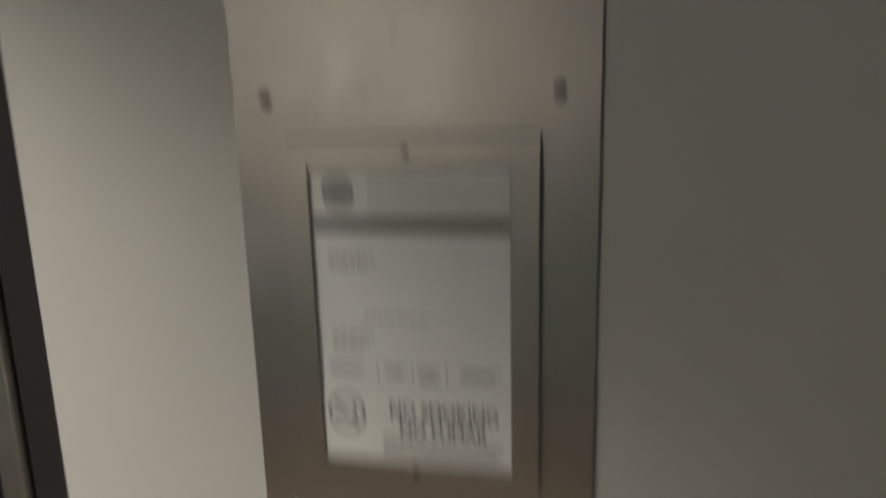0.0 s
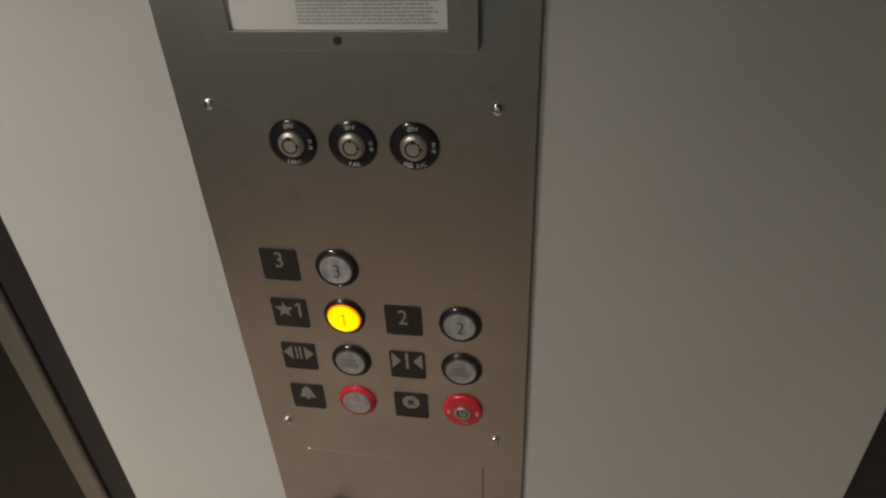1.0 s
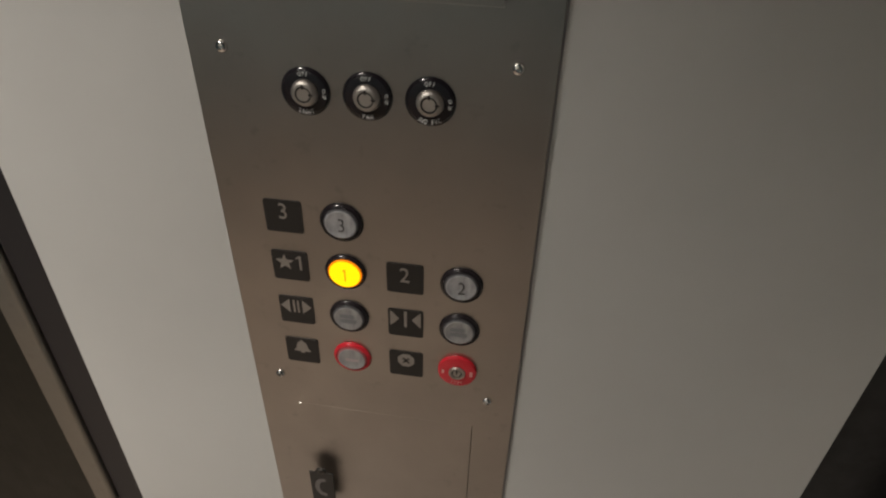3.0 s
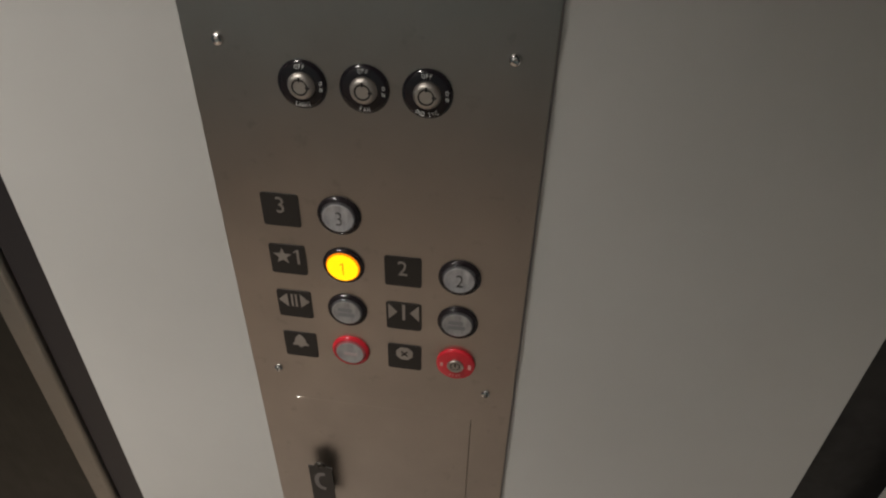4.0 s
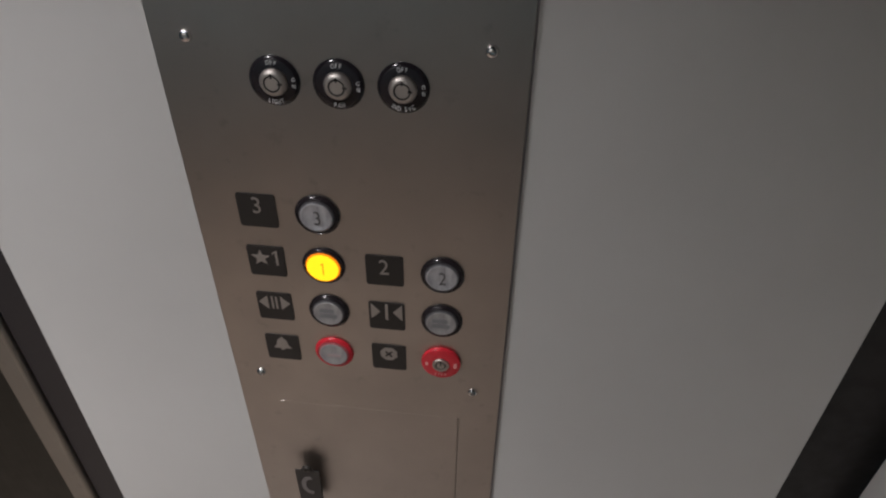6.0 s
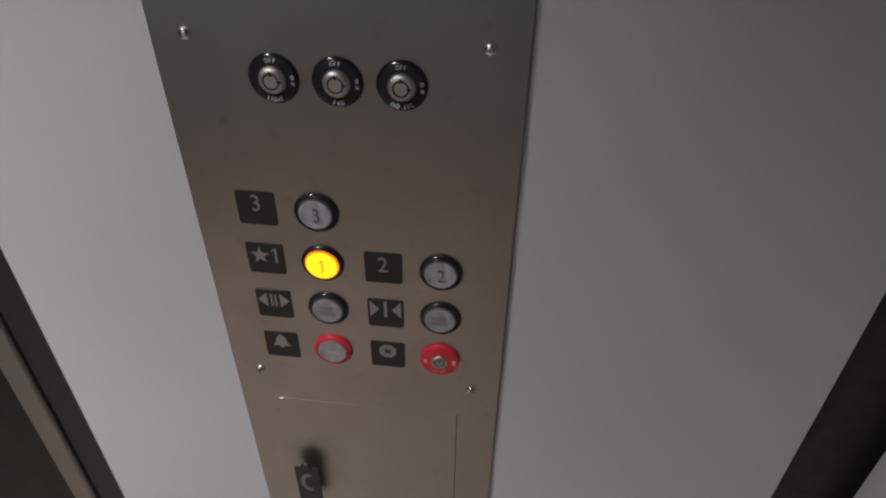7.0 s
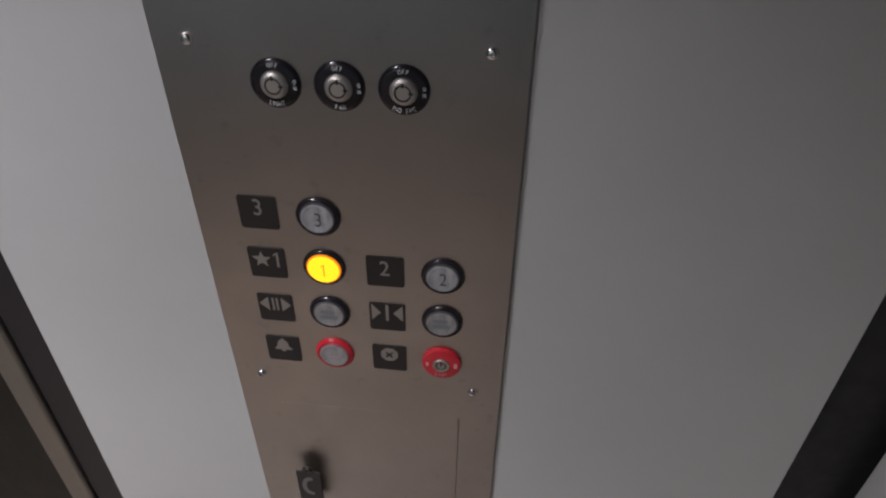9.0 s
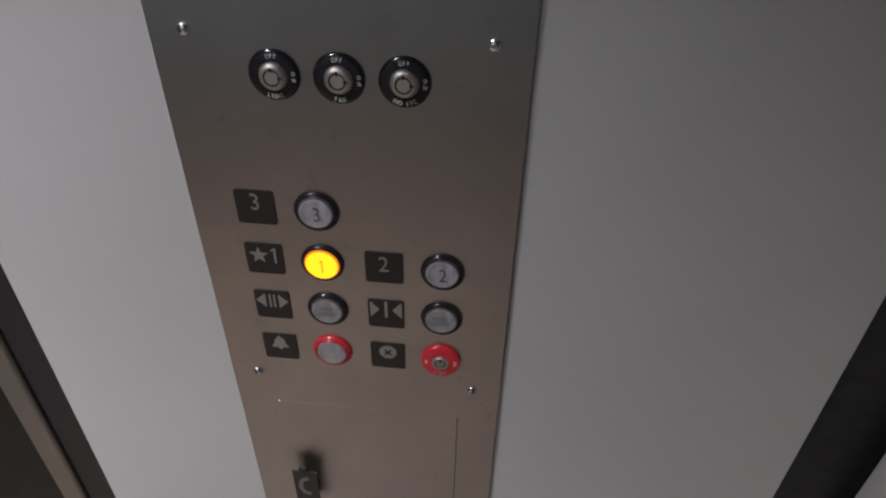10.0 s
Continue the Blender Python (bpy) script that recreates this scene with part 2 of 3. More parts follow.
def lettering(text, height, deep=0.0003, bold=0.0, wide=1.0):
    """Text as a bmesh, centred on the origin, with capitals of the given height."""
    curve = bpy.data.curves.new("lettering", "FONT")
    curve.body, curve.align_x, curve.align_y = text, "CENTER", "CENTER"
    curve.size, curve.resolution_u = 1.0, 4
    curve.offset = bold
    ob = new("lettering", curve)
    bpy.context.view_layer.update()
    data = bpy.data.meshes.new_from_object(ob.evaluated_get(bpy.context.evaluated_depsgraph_get()))
    bpy.data.objects.remove(ob)
    bpy.data.curves.remove(curve)
    bm = bmesh.new()
    bm.from_mesh(data)
    bpy.data.meshes.remove(data)
    us, vs = [v.co.x for v in bm.verts], [v.co.y for v in bm.verts]
    mid, low, tall = (min(us) + max(us)) / 2, min(vs), max(vs) - min(vs)
    k = height / tall
    for v in bm.verts:
        v.co = ((v.co.x - mid) * k * wide, (v.co.y - low - tall / 2) * k, 0)
    bmesh.ops.remove_doubles(bm, verts=bm.verts[:], dist=1e-7)
    res = bmesh.ops.extrude_face_region(bm, geom=bm.faces[:])
    for v in res["geom"]:
        if isinstance(v, bmesh.types.BMVert):
            v.co.z += deep
    return bm


def bold_lettering(text, height, thick):
    """Heavy lettering: the same word laid over itself, a little to either side."""
    bm = bmesh.new()
    for k, off in enumerate((-thick, 0.0, thick)):
        joined(bm, lettering(text, height, 0.0002 + 0.00004 * k, wide=0.965), pose(off, 0, 0))
    return bm


def numeral_one(height, deep=0.0004, thick=0.14):
    h, t = height / 2, height * thick / 2
    return prism([(-t, -h), (t, -h), (t, h), (-t * 0.6, h), (-t - 0.17 * height, h - 0.15 * height), (-t - 0.17 * height, h - 0.15 * height - 1.6 * t), (-t, h - 1.8 * t)], 0, deep)


def arc_text(text, radius, middle, step, height, below=False, bold=0.0):
    """Letters along a circle; middle: the angle at which the word is centred, in degrees."""
    bm = bmesh.new()
    room = [{"I": 0.62, " ": 0.75}.get(ch, 1.0) for ch in text]
    for k, ch in enumerate(text):
        if ch == " ":
            continue
        off = (sum(room[:k]) + room[k] / 2 - sum(room) / 2) * step
        a = middle + off if below else middle - off
        turn = a + 90 if below else a - 90
        spot = pose(radius * math.cos(radians(a)), radius * math.sin(radians(a)), 0, 0, 0, turn)
        joined(bm, lettering(ch, height, bold=bold, wide=0.95 if ch == "I" else 0.72), spot)
    return bm


# ---------------------------------------------------------------- the car
X0, X1, Y0, PANEL_Y = -1.62, 0.500, -1.72, 0.0036
A, B, C, D, E = -0.3285, -0.3725, -0.4005, 0.4173, 0.4850
DOOR0 = -1.32


def structure(name, bm, mat, label, category):
    return tagged(part(name, bm, mat), label, category, kind="structure")


structure("floor", box(X0 - 0.05, X1 + 0.05, Y0 - 0.05, 0.20, -0.04, 0.0), FLOOR, "brown speckled floor of a small lift car", "floor")
structure("ceiling", box(X0 - 0.05, X1 + 0.05, Y0 - 0.05, 0.20, CEIL, CEIL + 0.04), CEILING, "grey painted ceiling of a lift car", "ceiling")
structure("wall_back", box(X0 - 0.05, X1 + 0.05, Y0 - 0.05, Y0, 0.0, CEIL), REAR, "dark blue-grey laminate rear wall of the lift", "wall")
# Pale panels added out of view to brighten reflections in the steel.
for x0, x1, z0, words in ((-1.45, -0.50, 0.98, "tall unseen off-white rear panel added for the steel to reflect"), (-0.495, 0.06, 1.43, "short unseen off-white rear panel added for the steel to reflect")):
    rear = thing("wall_panel", pose((x0 + x1) / 2, Y0, z0), words, "wall panel", kind="structure")
    part("panel_face", box(x0, x1, Y0 + 0.001, Y0 + 0.012, z0, 1.98, 0.0008), REAR_PALE, rear)
# Unseen dado, added to warm the steel's reflection.
dado = thing("wall_panel", pose(0, Y0, 0), "unseen taupe dado panel added for its reflection in the steel", "wall panel", kind="structure")
part("panel_face", box(X0 + 0.02, X1 - 0.02, Y0 + 0.001, Y0 + 0.012, 0.02, 0.53, 0.0008), DADO, dado)
# Side walls out of view, made dark to hold bounced light down.
structure("wall_left", box(X0 - 0.05, X0, Y0, 0.20, 0.0, CEIL), LOW_BOUNCE, "unseen side wall of the lift, darkened to cut bounced light", "wall")
structure("wall_right", box(X1, X1 + 0.05, Y0, 0.20, 0.0, CEIL), LOW_BOUNCE, "unseen side wall behind the laminate panels, darkened to cut bounced light", "wall")
structure("wall_front", box(C + 0.001, X1, 0.0165, 0.06, 0.0, CEIL), SHELL, "steel front return carrying the laminate panels", "wall")
structure("wall_front_header", box(DOOR0, C, 0.003, 0.06, 2.10, CEIL), TRIM_STEEL, "brushed steel header over the lift doors", "wall")
# This unseen return is dark for the same low bounce.
structure("wall_front_return", box(X0, DOOR0, 0.003, 0.06, 0.0, CEIL), LOW_BOUNCE, "unseen front return beside the doors, darkened to cut bounced light", "wall")
structure("wall_landing", box(X0, C + 0.1, 0.14, 0.18, 0.0, CEIL), SHELL, "dark hoistway face behind the doors", "wall")

# laminate panels
panel = thing("wall_panel", pose(0, 0, 0), "pale grey matt laminate wall panel behind the control plate", "wall panel", kind="structure")
part("panel_face", box(A, D, PANEL_Y, 0.016, 0.09, 2.28, 0.0008), LAMINATE, panel)
side = thing("wall_panel", pose(X1, 0, 0), "pale grey matt laminate panel on the side wall", "wall panel", kind="structure")
part("panel_face", box(E, X1 - 0.0005, -0.30, -0.004, 0.09, 2.28, 0.0008), LAMINATE, side)
structure("reveal_corner", box(D + 0.0005, X1 - 0.0005, 0.012, 0.0164, 0.0, CEIL), REVEAL, "matt black reveal strip between laminate panels", "trim")
JAMB_REVEAL = material("jamb_reveal", (0.021, 0.018, 0.019), 0.5)
structure("reveal_jamb", box(B + 0.0026, A - 0.0005, 0.0095, 0.0164, 0.0, CEIL, 0.0006), JAMB_REVEAL, "matt black reveal strip beside the door jamb", "trim")
structure("reveal_groove", box(B + 0.0004, B + 0.0024, 0.0120, 0.0164, 0.0, CEIL), JAMB_REVEAL, "narrow black groove beside the door jamb", "trim")
# Thin grey strip draws the shade the plate casts on the laminate.
EDGE_SHADE = material("edge_shade", (0.34, 0.315, 0.32), 0.6)
structure("edge_shade_strip", box(0.1286, 0.1300, PANEL_Y - 0.0012, PANEL_Y - 0.0001, 0.52, 1.86, 0.0004), EDGE_SHADE, "thin grey strip standing in for shade along the control plate", "trim")
structure("baseboard", box(A, D, 0.006, 0.016, 0.0, 0.088, 0.001), TRIM_STEEL, "brushed steel kick plate under the laminate", "trim")

# door jamb: a rounded steel strip that returns into the doorway
jamb = bmesh.new()
prof = [(B, 0.0163), (B, 0.0145)]
for k in range(9):
    t = radians(90 * k / 8)
    prof.append((B - 0.005 + 0.005 * math.cos(t), 0.008 - 0.005 * math.sin(t)))
prof += [(C + 0.0015, 0.003), (C, 0.0045), (C, 0.12), (C + 0.0012, 0.12), (C + 0.0012, 0.0163)]
low = [jamb.verts.new((x, y, 0.0)) for x, y in prof]
top = [jamb.verts.new((x, y, 2.10)) for x, y in prof]
for k in range(len(prof)):
    n = (k + 1) % len(prof)
    jamb.faces.new((low[k], low[n], top[n], top[k]))
jamb.faces.new(low[::-1])
jamb.faces.new(top)
structure("door_jamb", jamb, TRIM_STEEL, "brushed steel door jamb with a rounded edge", "door jamb")

doors = thing("door_1", pose((DOOR0 + C) / 2, 0.08, 0), "closed dark bronze steel lift doors", "lift door", kind="structure")
mid = (DOOR0 + C) / 2
part("door_leaf", box(DOOR0 - 0.01, mid - 0.002, 0.075, 0.105, 0.005, 2.11, 0.002), DOOR_STEEL, doors)
part("door_leaf", box(mid + 0.002, C + 0.012, 0.075, 0.105, 0.005, 2.11, 0.002), DOOR_STEEL, doors)

# Unseen fittings for both lamps, the added rear one included.
for lx, ly, watts in LAMPS:
    spot = pose(lx, ly, CEIL)
    can = thing("recessed_downlight", spot, "small round recessed downlight, unseen in the ceiling", "ceiling light", "ceiling downlights")
    part("trim_ring", lathe([(0.058, 0.0), (0.072, 0.0), (0.072, -0.003), (0.066, -0.006), (0.058, -0.005), (0.058, 0.0)], 40), CHROME, can, at=spot, smooth=True)
    part("glass", lathe([(0, -0.001), (0.056, -0.001), (0.056, -0.0035), (0, -0.004)], 32), LAMP_GLASS, can, at=spot, smooth=True)

# ---------------------------------------------------------------- control plate
HALF, BOT, TOP = 0.130, 0.520, 1.86
DX0, DX1, DZ0, DZ1 = -0.0905, 0.0896, 0.575, 0.8365
cop = thing("lift_control_panel", pose(0, 0, BOT), "tall brushed stainless steel lift control panel on laminate", "control panel")
part("faceplate", ring_plate((-HALF, HALF - 0.0015, BOT, TOP), (DX0, DX1 + 0.0006, DZ0 - 0.0005, DZ1 + 0.00005), -0.0035, 0.0, 0.0005), STEEL, cop, "smudged brushed stainless faceplate", wall_pose(0, 0))
door = part("cabinet_door", box(DX0 - 0.00042, DX1, DZ0, DZ1 + 0.00060, -0.0025, 0.00008), STEEL, cop, "flush telephone cabinet door", wall_pose(0, 0))

# chrome sliver added to make the glint at the cabinet door's corner
part("glint_sliver", box(DX0 - 0.0002, DX0 + 0.0036, DZ1 + 0.0002, DZ1 + 0.0009, -0.0010, 0.00032, 0.0003, segments=4), CHROME, cop, "chrome sliver added for a glint on the cabinet opening", wall_pose(0, 0))

# dome-headed security screws
SCREW = mesh_of("screw", lathe([(0.0046, 0.0), (0.0045, 0.0009), (0.0039, 0.0021), (0.0029, 0.0029), (0.0017, 0.0032), (0.0016, 0.0020), (0, 0.0018)], 28), CHROME, True)
# The top pair is drawn in a darker metal.
DARK_SCREW = SCREW.copy()
DARK_SCREW.materials[0] = DULL
for sz in (0.5560, 0.8778, 1.2045, 1.5270):
    for sx in (-0.1044, 0.1024):
        part("screw", DARK_SCREW if sz > 1.5 else SCREW, CHROME, cop, at=wall_pose(sx, sz))

# ---- key switches
KEY_RING = mesh_of("key_collar", lathe([(0.0181, 0.0), (0.0181, 0.0010), (0.01802, 0.00115), (0.01708, 0.00198), (0.0168, 0.0022), (0.0161, 0.0027), (0.0154, 0.0029), (0.0100, 0.0029), (0.0100, 0.0010)], 56), BLACK, True)
BARREL = mesh_of("barrel", lathe([(0.0098, 0.001), (0.0098, 0.0040), (0.0094, 0.0051), (0.0084, 0.0063), (0.0074, 0.0071), (0.0068, 0.0072), (0.0059, 0.0072), (0.0059, 0.0060), (0.0050, 0.0060), (0.0050, 0.0070), (0, 0.0070)], 44), NICKEL, True)


def keyway(turn):
    bm = lathe([(0.0048, 0.0071), (0.0060, 0.0074)], 36)
    for a in (turn, turn - 90):
        joined(bm, box(0.0040, 0.0072, -0.0007, 0.0007, 0.0064, 0.0075), pose(0, 0, 0, 0, 0, a))
    return bm


for kx, word, step, turn in ((-0.0463, "LIGHT", 10.4, 90), (-0.0012, "FAN", 11.5, 90), (0.0438, "IND SVC", 10.8, 90)):
    spot = wall_pose(kx, 1.1765)
    collar = part("key_collar", KEY_RING, BLACK, cop, "black key switch collar lettered " + word.lower(), spot)
    part("barrel", BARREL, NICKEL, collar, "nickel tubular lock barrel", spot)
    part("keyway", keyway(turn), DARK_SLOT, collar, "", spot)
    up = spot @ pose(0, 0, 0.0029)
    part("lettering", arc_text("OFF", 0.0137, 90, 11.0, 0.0031), WHITE_INK, collar, "white word off", up)
    part("lettering", arc_text(word, 0.0143, 270, step, 0.0033, below=True, bold=0.008), WHITE_INK, collar, "white word " + word.lower(), up)
    two = bmesh.new()
    joined(two, lettering("O", 0.0029, wide=0.72), pose(0.0141, 0.0023, 0))
    joined(two, lettering("N", 0.0029, wide=0.75), pose(0.0141, -0.0023, 0))
    part("lettering", two, WHITE_INK, collar, "white word on", up)

# ---- call buttons
BEZEL_PROFILE = [(0.0182, 0.0), (0.0182, 0.0012), (0.01812, 0.00145), (0.01744, 0.00232), (0.0172, 0.0026), (0.0163, 0.0034), (0.0154, 0.0036), (0.0149, 0.0030), (0.0147, 0.0005)]
BEZEL = mesh_of("bezel", lathe(BEZEL_PROFILE, 56), BEZEL_BLACK, True)
RED_BEZEL = mesh_of("red_bezel", lathe(BEZEL_PROFILE, 56), RED, True)
LENS_PROFILE = [(0.0131, 0.0043), (0.0127, 0.0046), (0.0121, 0.0047), (0.0112, 0.0044), (0.0100, 0.0041), (0.0060, 0.0039), (0, 0.0039)]
LENS_MESH = mesh_of("lens", lathe(LENS_PROFILE, 48), LENS, True)
DIM_LENS_MESH = mesh_of("lens", lathe(LENS_PROFILE, 48), DIM_LENS, True)
RIM_MESH = mesh_of("lens_rim", lathe([(0.0147, 0.0008), (0.0147, 0.0030), (0.0143, 0.0038), (0.0138, 0.0042), (0.0131, 0.0043)], 48), LENS_RIM, True)
RED_RIM_MESH = mesh_of("lens_rim", lathe([(0.0147, 0.0008), (0.0147, 0.0030), (0.0143, 0.0038), (0.0138, 0.0042), (0.0131, 0.0043)], 48), RED_RIM, True)
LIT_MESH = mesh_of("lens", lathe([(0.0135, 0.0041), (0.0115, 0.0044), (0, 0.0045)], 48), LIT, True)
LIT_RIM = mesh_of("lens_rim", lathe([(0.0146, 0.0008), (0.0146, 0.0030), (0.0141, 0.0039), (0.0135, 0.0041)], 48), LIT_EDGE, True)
COL = (-0.0279, 0.0722)
TAGCOL = (-0.0770, 0.0238)
ROWS = (1.0672, 1.0166, 0.9660, 0.9150)


def button(x, z, bezel, mat, label):
    return part("call_button", bezel, mat, cop, label, wall_pose(x, z))


def bars(rows, mat, parent, spot, name="print_bar"):
    """Small flat bars (u0, u1, v0, v1), for writing too small to read; many of them become one part."""
    if len(rows) > 8:
        bm = bmesh.new()
        for u0, u1, v0, v1 in rows:
            box(u0, u1, v0, v1, 0, 0.00025, bm=bm)
        return tagged(part(name, bm, mat, parent, "", spot, smooth=False), kind="stuff")
    for u0, u1, v0, v1 in rows:
        part(name, box(u0, u1, v0, v1, 0, 0.00025), mat, parent, "", spot, smooth=False)


for x, z, word, lit in ((COL[0], ROWS[0], "3", False), (COL[0], ROWS[1], "1", True), (COL[1], ROWS[1], "2", False)):
    spot = wall_pose(x, z)
    b = button(x, z, BEZEL, BLACK, ("lit amber" if lit else "unlit grey") + " round floor button " + word + " in black bezel")
    if lit:
        part("lens", LIT_MESH, LIT, b, "glowing amber lens", spot)
        part("lens_rim", LIT_RIM, LIT_EDGE, b, "orange glowing lens rim", spot)
    else:
        part("lens", LENS_MESH, LENS, b, "grey translucent lens", spot)
        part("lens_rim", RIM_MESH, LENS_RIM, b, "dark clear lens rim", spot)
    part("numeral", numeral_one(0.0120, thick=0.07) if lit else lettering(word, 0.0125, bold=-0.012, wide=0.8), LIT_INK if lit else LENS_INK, b, "", spot @ pose(0.0004, -0.0008, 0.0045 if lit else 0.0041))
for x, word in ((COL[0], "open"), (COL[1], "close")):
    spot = wall_pose(x, ROWS[2])
    b = button(x, ROWS[2], BEZEL, BLACK, "grey round door " + word + " button in black bezel")
    part("lens", DIM_LENS_MESH, DIM_LENS, b, "grey translucent lens", spot)
    part("lens_rim", RIM_MESH, LENS_RIM, b, "dark clear lens rim", spot)
    bars([(-0.0078, 0.0050, 0.0006, 0.0046), (-0.0078, 0.0072, -0.0052, -0.0010)], LENS_FAINT, b, spot @ pose(0, 0, 0.0041))
spot = wall_pose(COL[0], ROWS[3])
b = button(COL[0], ROWS[3], RED_BEZEL, RED, "grey alarm button in bright red bezel")
part("lens", DIM_LENS_MESH, DIM_LENS, b, "grey translucent lens", spot)
part("lens_rim", RED_RIM_MESH, RED_RIM, b, "reddish clear lens rim", spot)
FAINT_RED = material("faint_red_ink", (0.47, 0.38, 0.38), 0.45)
bars([(-0.0060, 0.0068, -0.0030, 0.0006)], FAINT_RED, b, spot @ pose(0, 0, 0.0041))

spot = wall_pose(COL[1], ROWS[3])
stop = part("stop_switch", lathe([(0.0183, 0.0), (0.0183, 0.0020), (0.0176, 0.0034), (0.0160, 0.0040), (0.0078, 0.0040), (0.0078, 0.0015)], 56), RED, cop, "red collar of the key stop switch", spot, smooth=True)
part("barrel", lathe([(0.0077, 0.001), (0.0077, 0.0050), (0.0070, 0.0058), (0.0052, 0.0058), (0.0050, 0.0046), (0.0036, 0.0046), (0.0034, 0.0056), (0, 0.0057)], 40), NICKEL, stop, "nickel lock barrel", spot, smooth=True)
part("keyway", joined(lathe([(0.0037, 0.0047), (0.0049, 0.0047)], 30), box(-0.0007, 0.0007, 0.0, 0.0052, 0.0048, 0.00595)), DARK_SLOT, stop, "", spot)
part("lettering", arc_text("STOP", 0.0128, 270, 14, 0.0028, below=True), PINK_INK, stop, "pale word stop", spot @ pose(0, 0, 0.0040))
bars([(-0.0142, -0.0118, -0.0022, 0.0022), (0.0118, 0.0146, -0.0030, 0.0030)], PINK_INK, stop, spot @ pose(0, 0, 0.0040))

# ---- tactile tags
TAG_MESH = mesh_of("tactile_tag", prism(rounded(0.0318, 0.0310, 0.0022), 0.0, 0.0009, 0.0002), TAG)


def tag(col, row, label):
    spot = wall_pose(TAGCOL[col], ROWS[row])
    return part("tactile_tag", TAG_MESH, TAG, cop, label, spot), spot @ pose(0, 0, 0.0009)


def tri(points):
    return prism(points, 0, 0.0004)


t, s = tag(0, 0, "black tactile tag with raised numeral 3")
part("numeral", lettering("3", 0.0150, 0.0005, wide=0.86), TAG_MARK, t, "", s @ pose(0, 0.0052, 0))
t, s = tag(1, 1, "black tactile tag with raised numeral 2")
part("numeral", lettering("2", 0.0150, 0.0005, wide=0.86), TAG_MARK, t, "", s @ pose(-0.0003, 0.0040, 0))
t, s = tag(0, 1, "black tactile tag with raised star and numeral 1")
star = [((0.0085 if k % 2 == 0 else 0.0036) * math.sin(radians(36 * k)), (0.0085 if k % 2 == 0 else 0.0036) * math.cos(radians(36 * k))) for k in range(10)]
part("star", tri(star[::-1]), TAG_MARK, t, "", s @ pose(-0.0045, 0.0035, 0))
part("numeral", numeral_one(0.0150, 0.0005), TAG_MARK, t, "", s @ pose(0.0094, 0.0040, 0))
t, s = tag(0, 2, "black tactile tag with door open arrows")
part("arrow", tri([(-0.0143, 0.0), (-0.0058, -0.0078), (-0.0058, 0.0078)]), TAG_MARK, t, "", s @ pose(0, 0.0046, 0))
part("arrow", tri([(0.0143, 0.0), (0.0058, 0.0078), (0.0058, -0.0078)]), TAG_MARK, t, "", s @ pose(0, 0.0046, 0))
for u in (-0.0019, 0.0019):
    part("stripe", box(u - 0.0009, u + 0.0009, -0.0070, 0.0070, 0, 0.0004), TAG_MARK, t, "", s @ pose(0, 0.0046, 0))
t, s = tag(1, 2, "black tactile tag with door close arrows")
part("arrow", tri([(-0.0138, -0.0090), (-0.0056, 0.0), (-0.0138, 0.0090)]), TAG_MARK, t, "", s @ pose(0, 0.0052, 0))
part("arrow", tri([(0.0138, 0.0090), (0.0056, 0.0), (0.0138, -0.0090)]), TAG_MARK, t, "", s @ pose(0, 0.0052, 0))
part("stripe", box(-0.0013, 0.0013, -0.0090, 0.0090, 0, 0.0004), TAG_MARK, t, "", s @ pose(0, 0.0052, 0))
t, s = tag(0, 3, "black tactile tag with alarm bell")
bell = [(0.0022, -0.0050), (0.0082, -0.0050), (0.0078, -0.0034), (0.0058, -0.0016), (0.0050, 0.0032), (0.0036, 0.0060), (0.0014, 0.0074), (0.0010, 0.0090), (-0.0010, 0.0090), (-0.0014, 0.0074), (-0.0036, 0.0060), (-0.0050, 0.0032), (-0.0058, -0.0016), (-0.0078, -0.0034), (-0.0082, -0.0050), (-0.0022, -0.0050), (-0.0015, -0.0072), (0.0015, -0.0072)]
part("bell", tri(bell), TAG_MARK, t, "", s @ pose(0.0, 0.0042, 0))
t, s = tag(1, 3, "black tactile tag with stop octagon")
octagon = [(0.0084 * math.cos(radians(22.5 + 45 * k)), 0.0084 * math.sin(radians(22.5 + 45 * k))) for k in range(8)]
part("octagon", tri(octagon), TAG_MARK, t, "", s @ pose(0, 0.0048, 0))
cross = bmesh.new()
for a in (45, -45):
    joined(cross, box(-0.0042, 0.0042, -0.0008, 0.0008, 0, 0.0003), pose(0, 0, 0, 0, 0, a))
part("cross", cross, TAG, t, "", s @ pose(0, 0.0048, 0.0004))

# ---- telephone cabinet pull: a dark tab held off the door on a stud
PX, PZ, OUT = -0.0715, 0.7392, 0.0115
ear = [(0.0134, -0.036), (0.0134, 0.036), (0.0060, 0.036), (0.0060, 0.0392), (0.0048, 0.0418), (0.0026, 0.0432), (-0.0026, 0.0432), (-0.0048, 0.0418), (-0.0060, 0.0392), (-0.0060, 0.036), (-0.0134, 0.036), (-0.0134, -0.036)]
pull = part("pull_tab", prism(ear, 0.0, 0.0016, 0.0003), TAG, door, "dark pull tab with telephone mark", wall_pose(PX, PZ - 0.036, OUT))
part("spacer", lathe([(0.0060, -0.0001), (0.0060, OUT)], 24), BLACK, door, "", wall_pose(PX, PZ - 0.062), smooth=True)
part("tab_screw", lathe([(0.0040, 0.0), (0.0038, 0.0010), (0.0030, 0.0016), (0.0022, 0.0016), (0.0021, 0.0002), (0, 0.0002)], 24), DULL, door, "small dark screw", wall_pose(PX + 0.0006, PZ + 0.0034, OUT + 0.0016), smooth=True)
hand = []
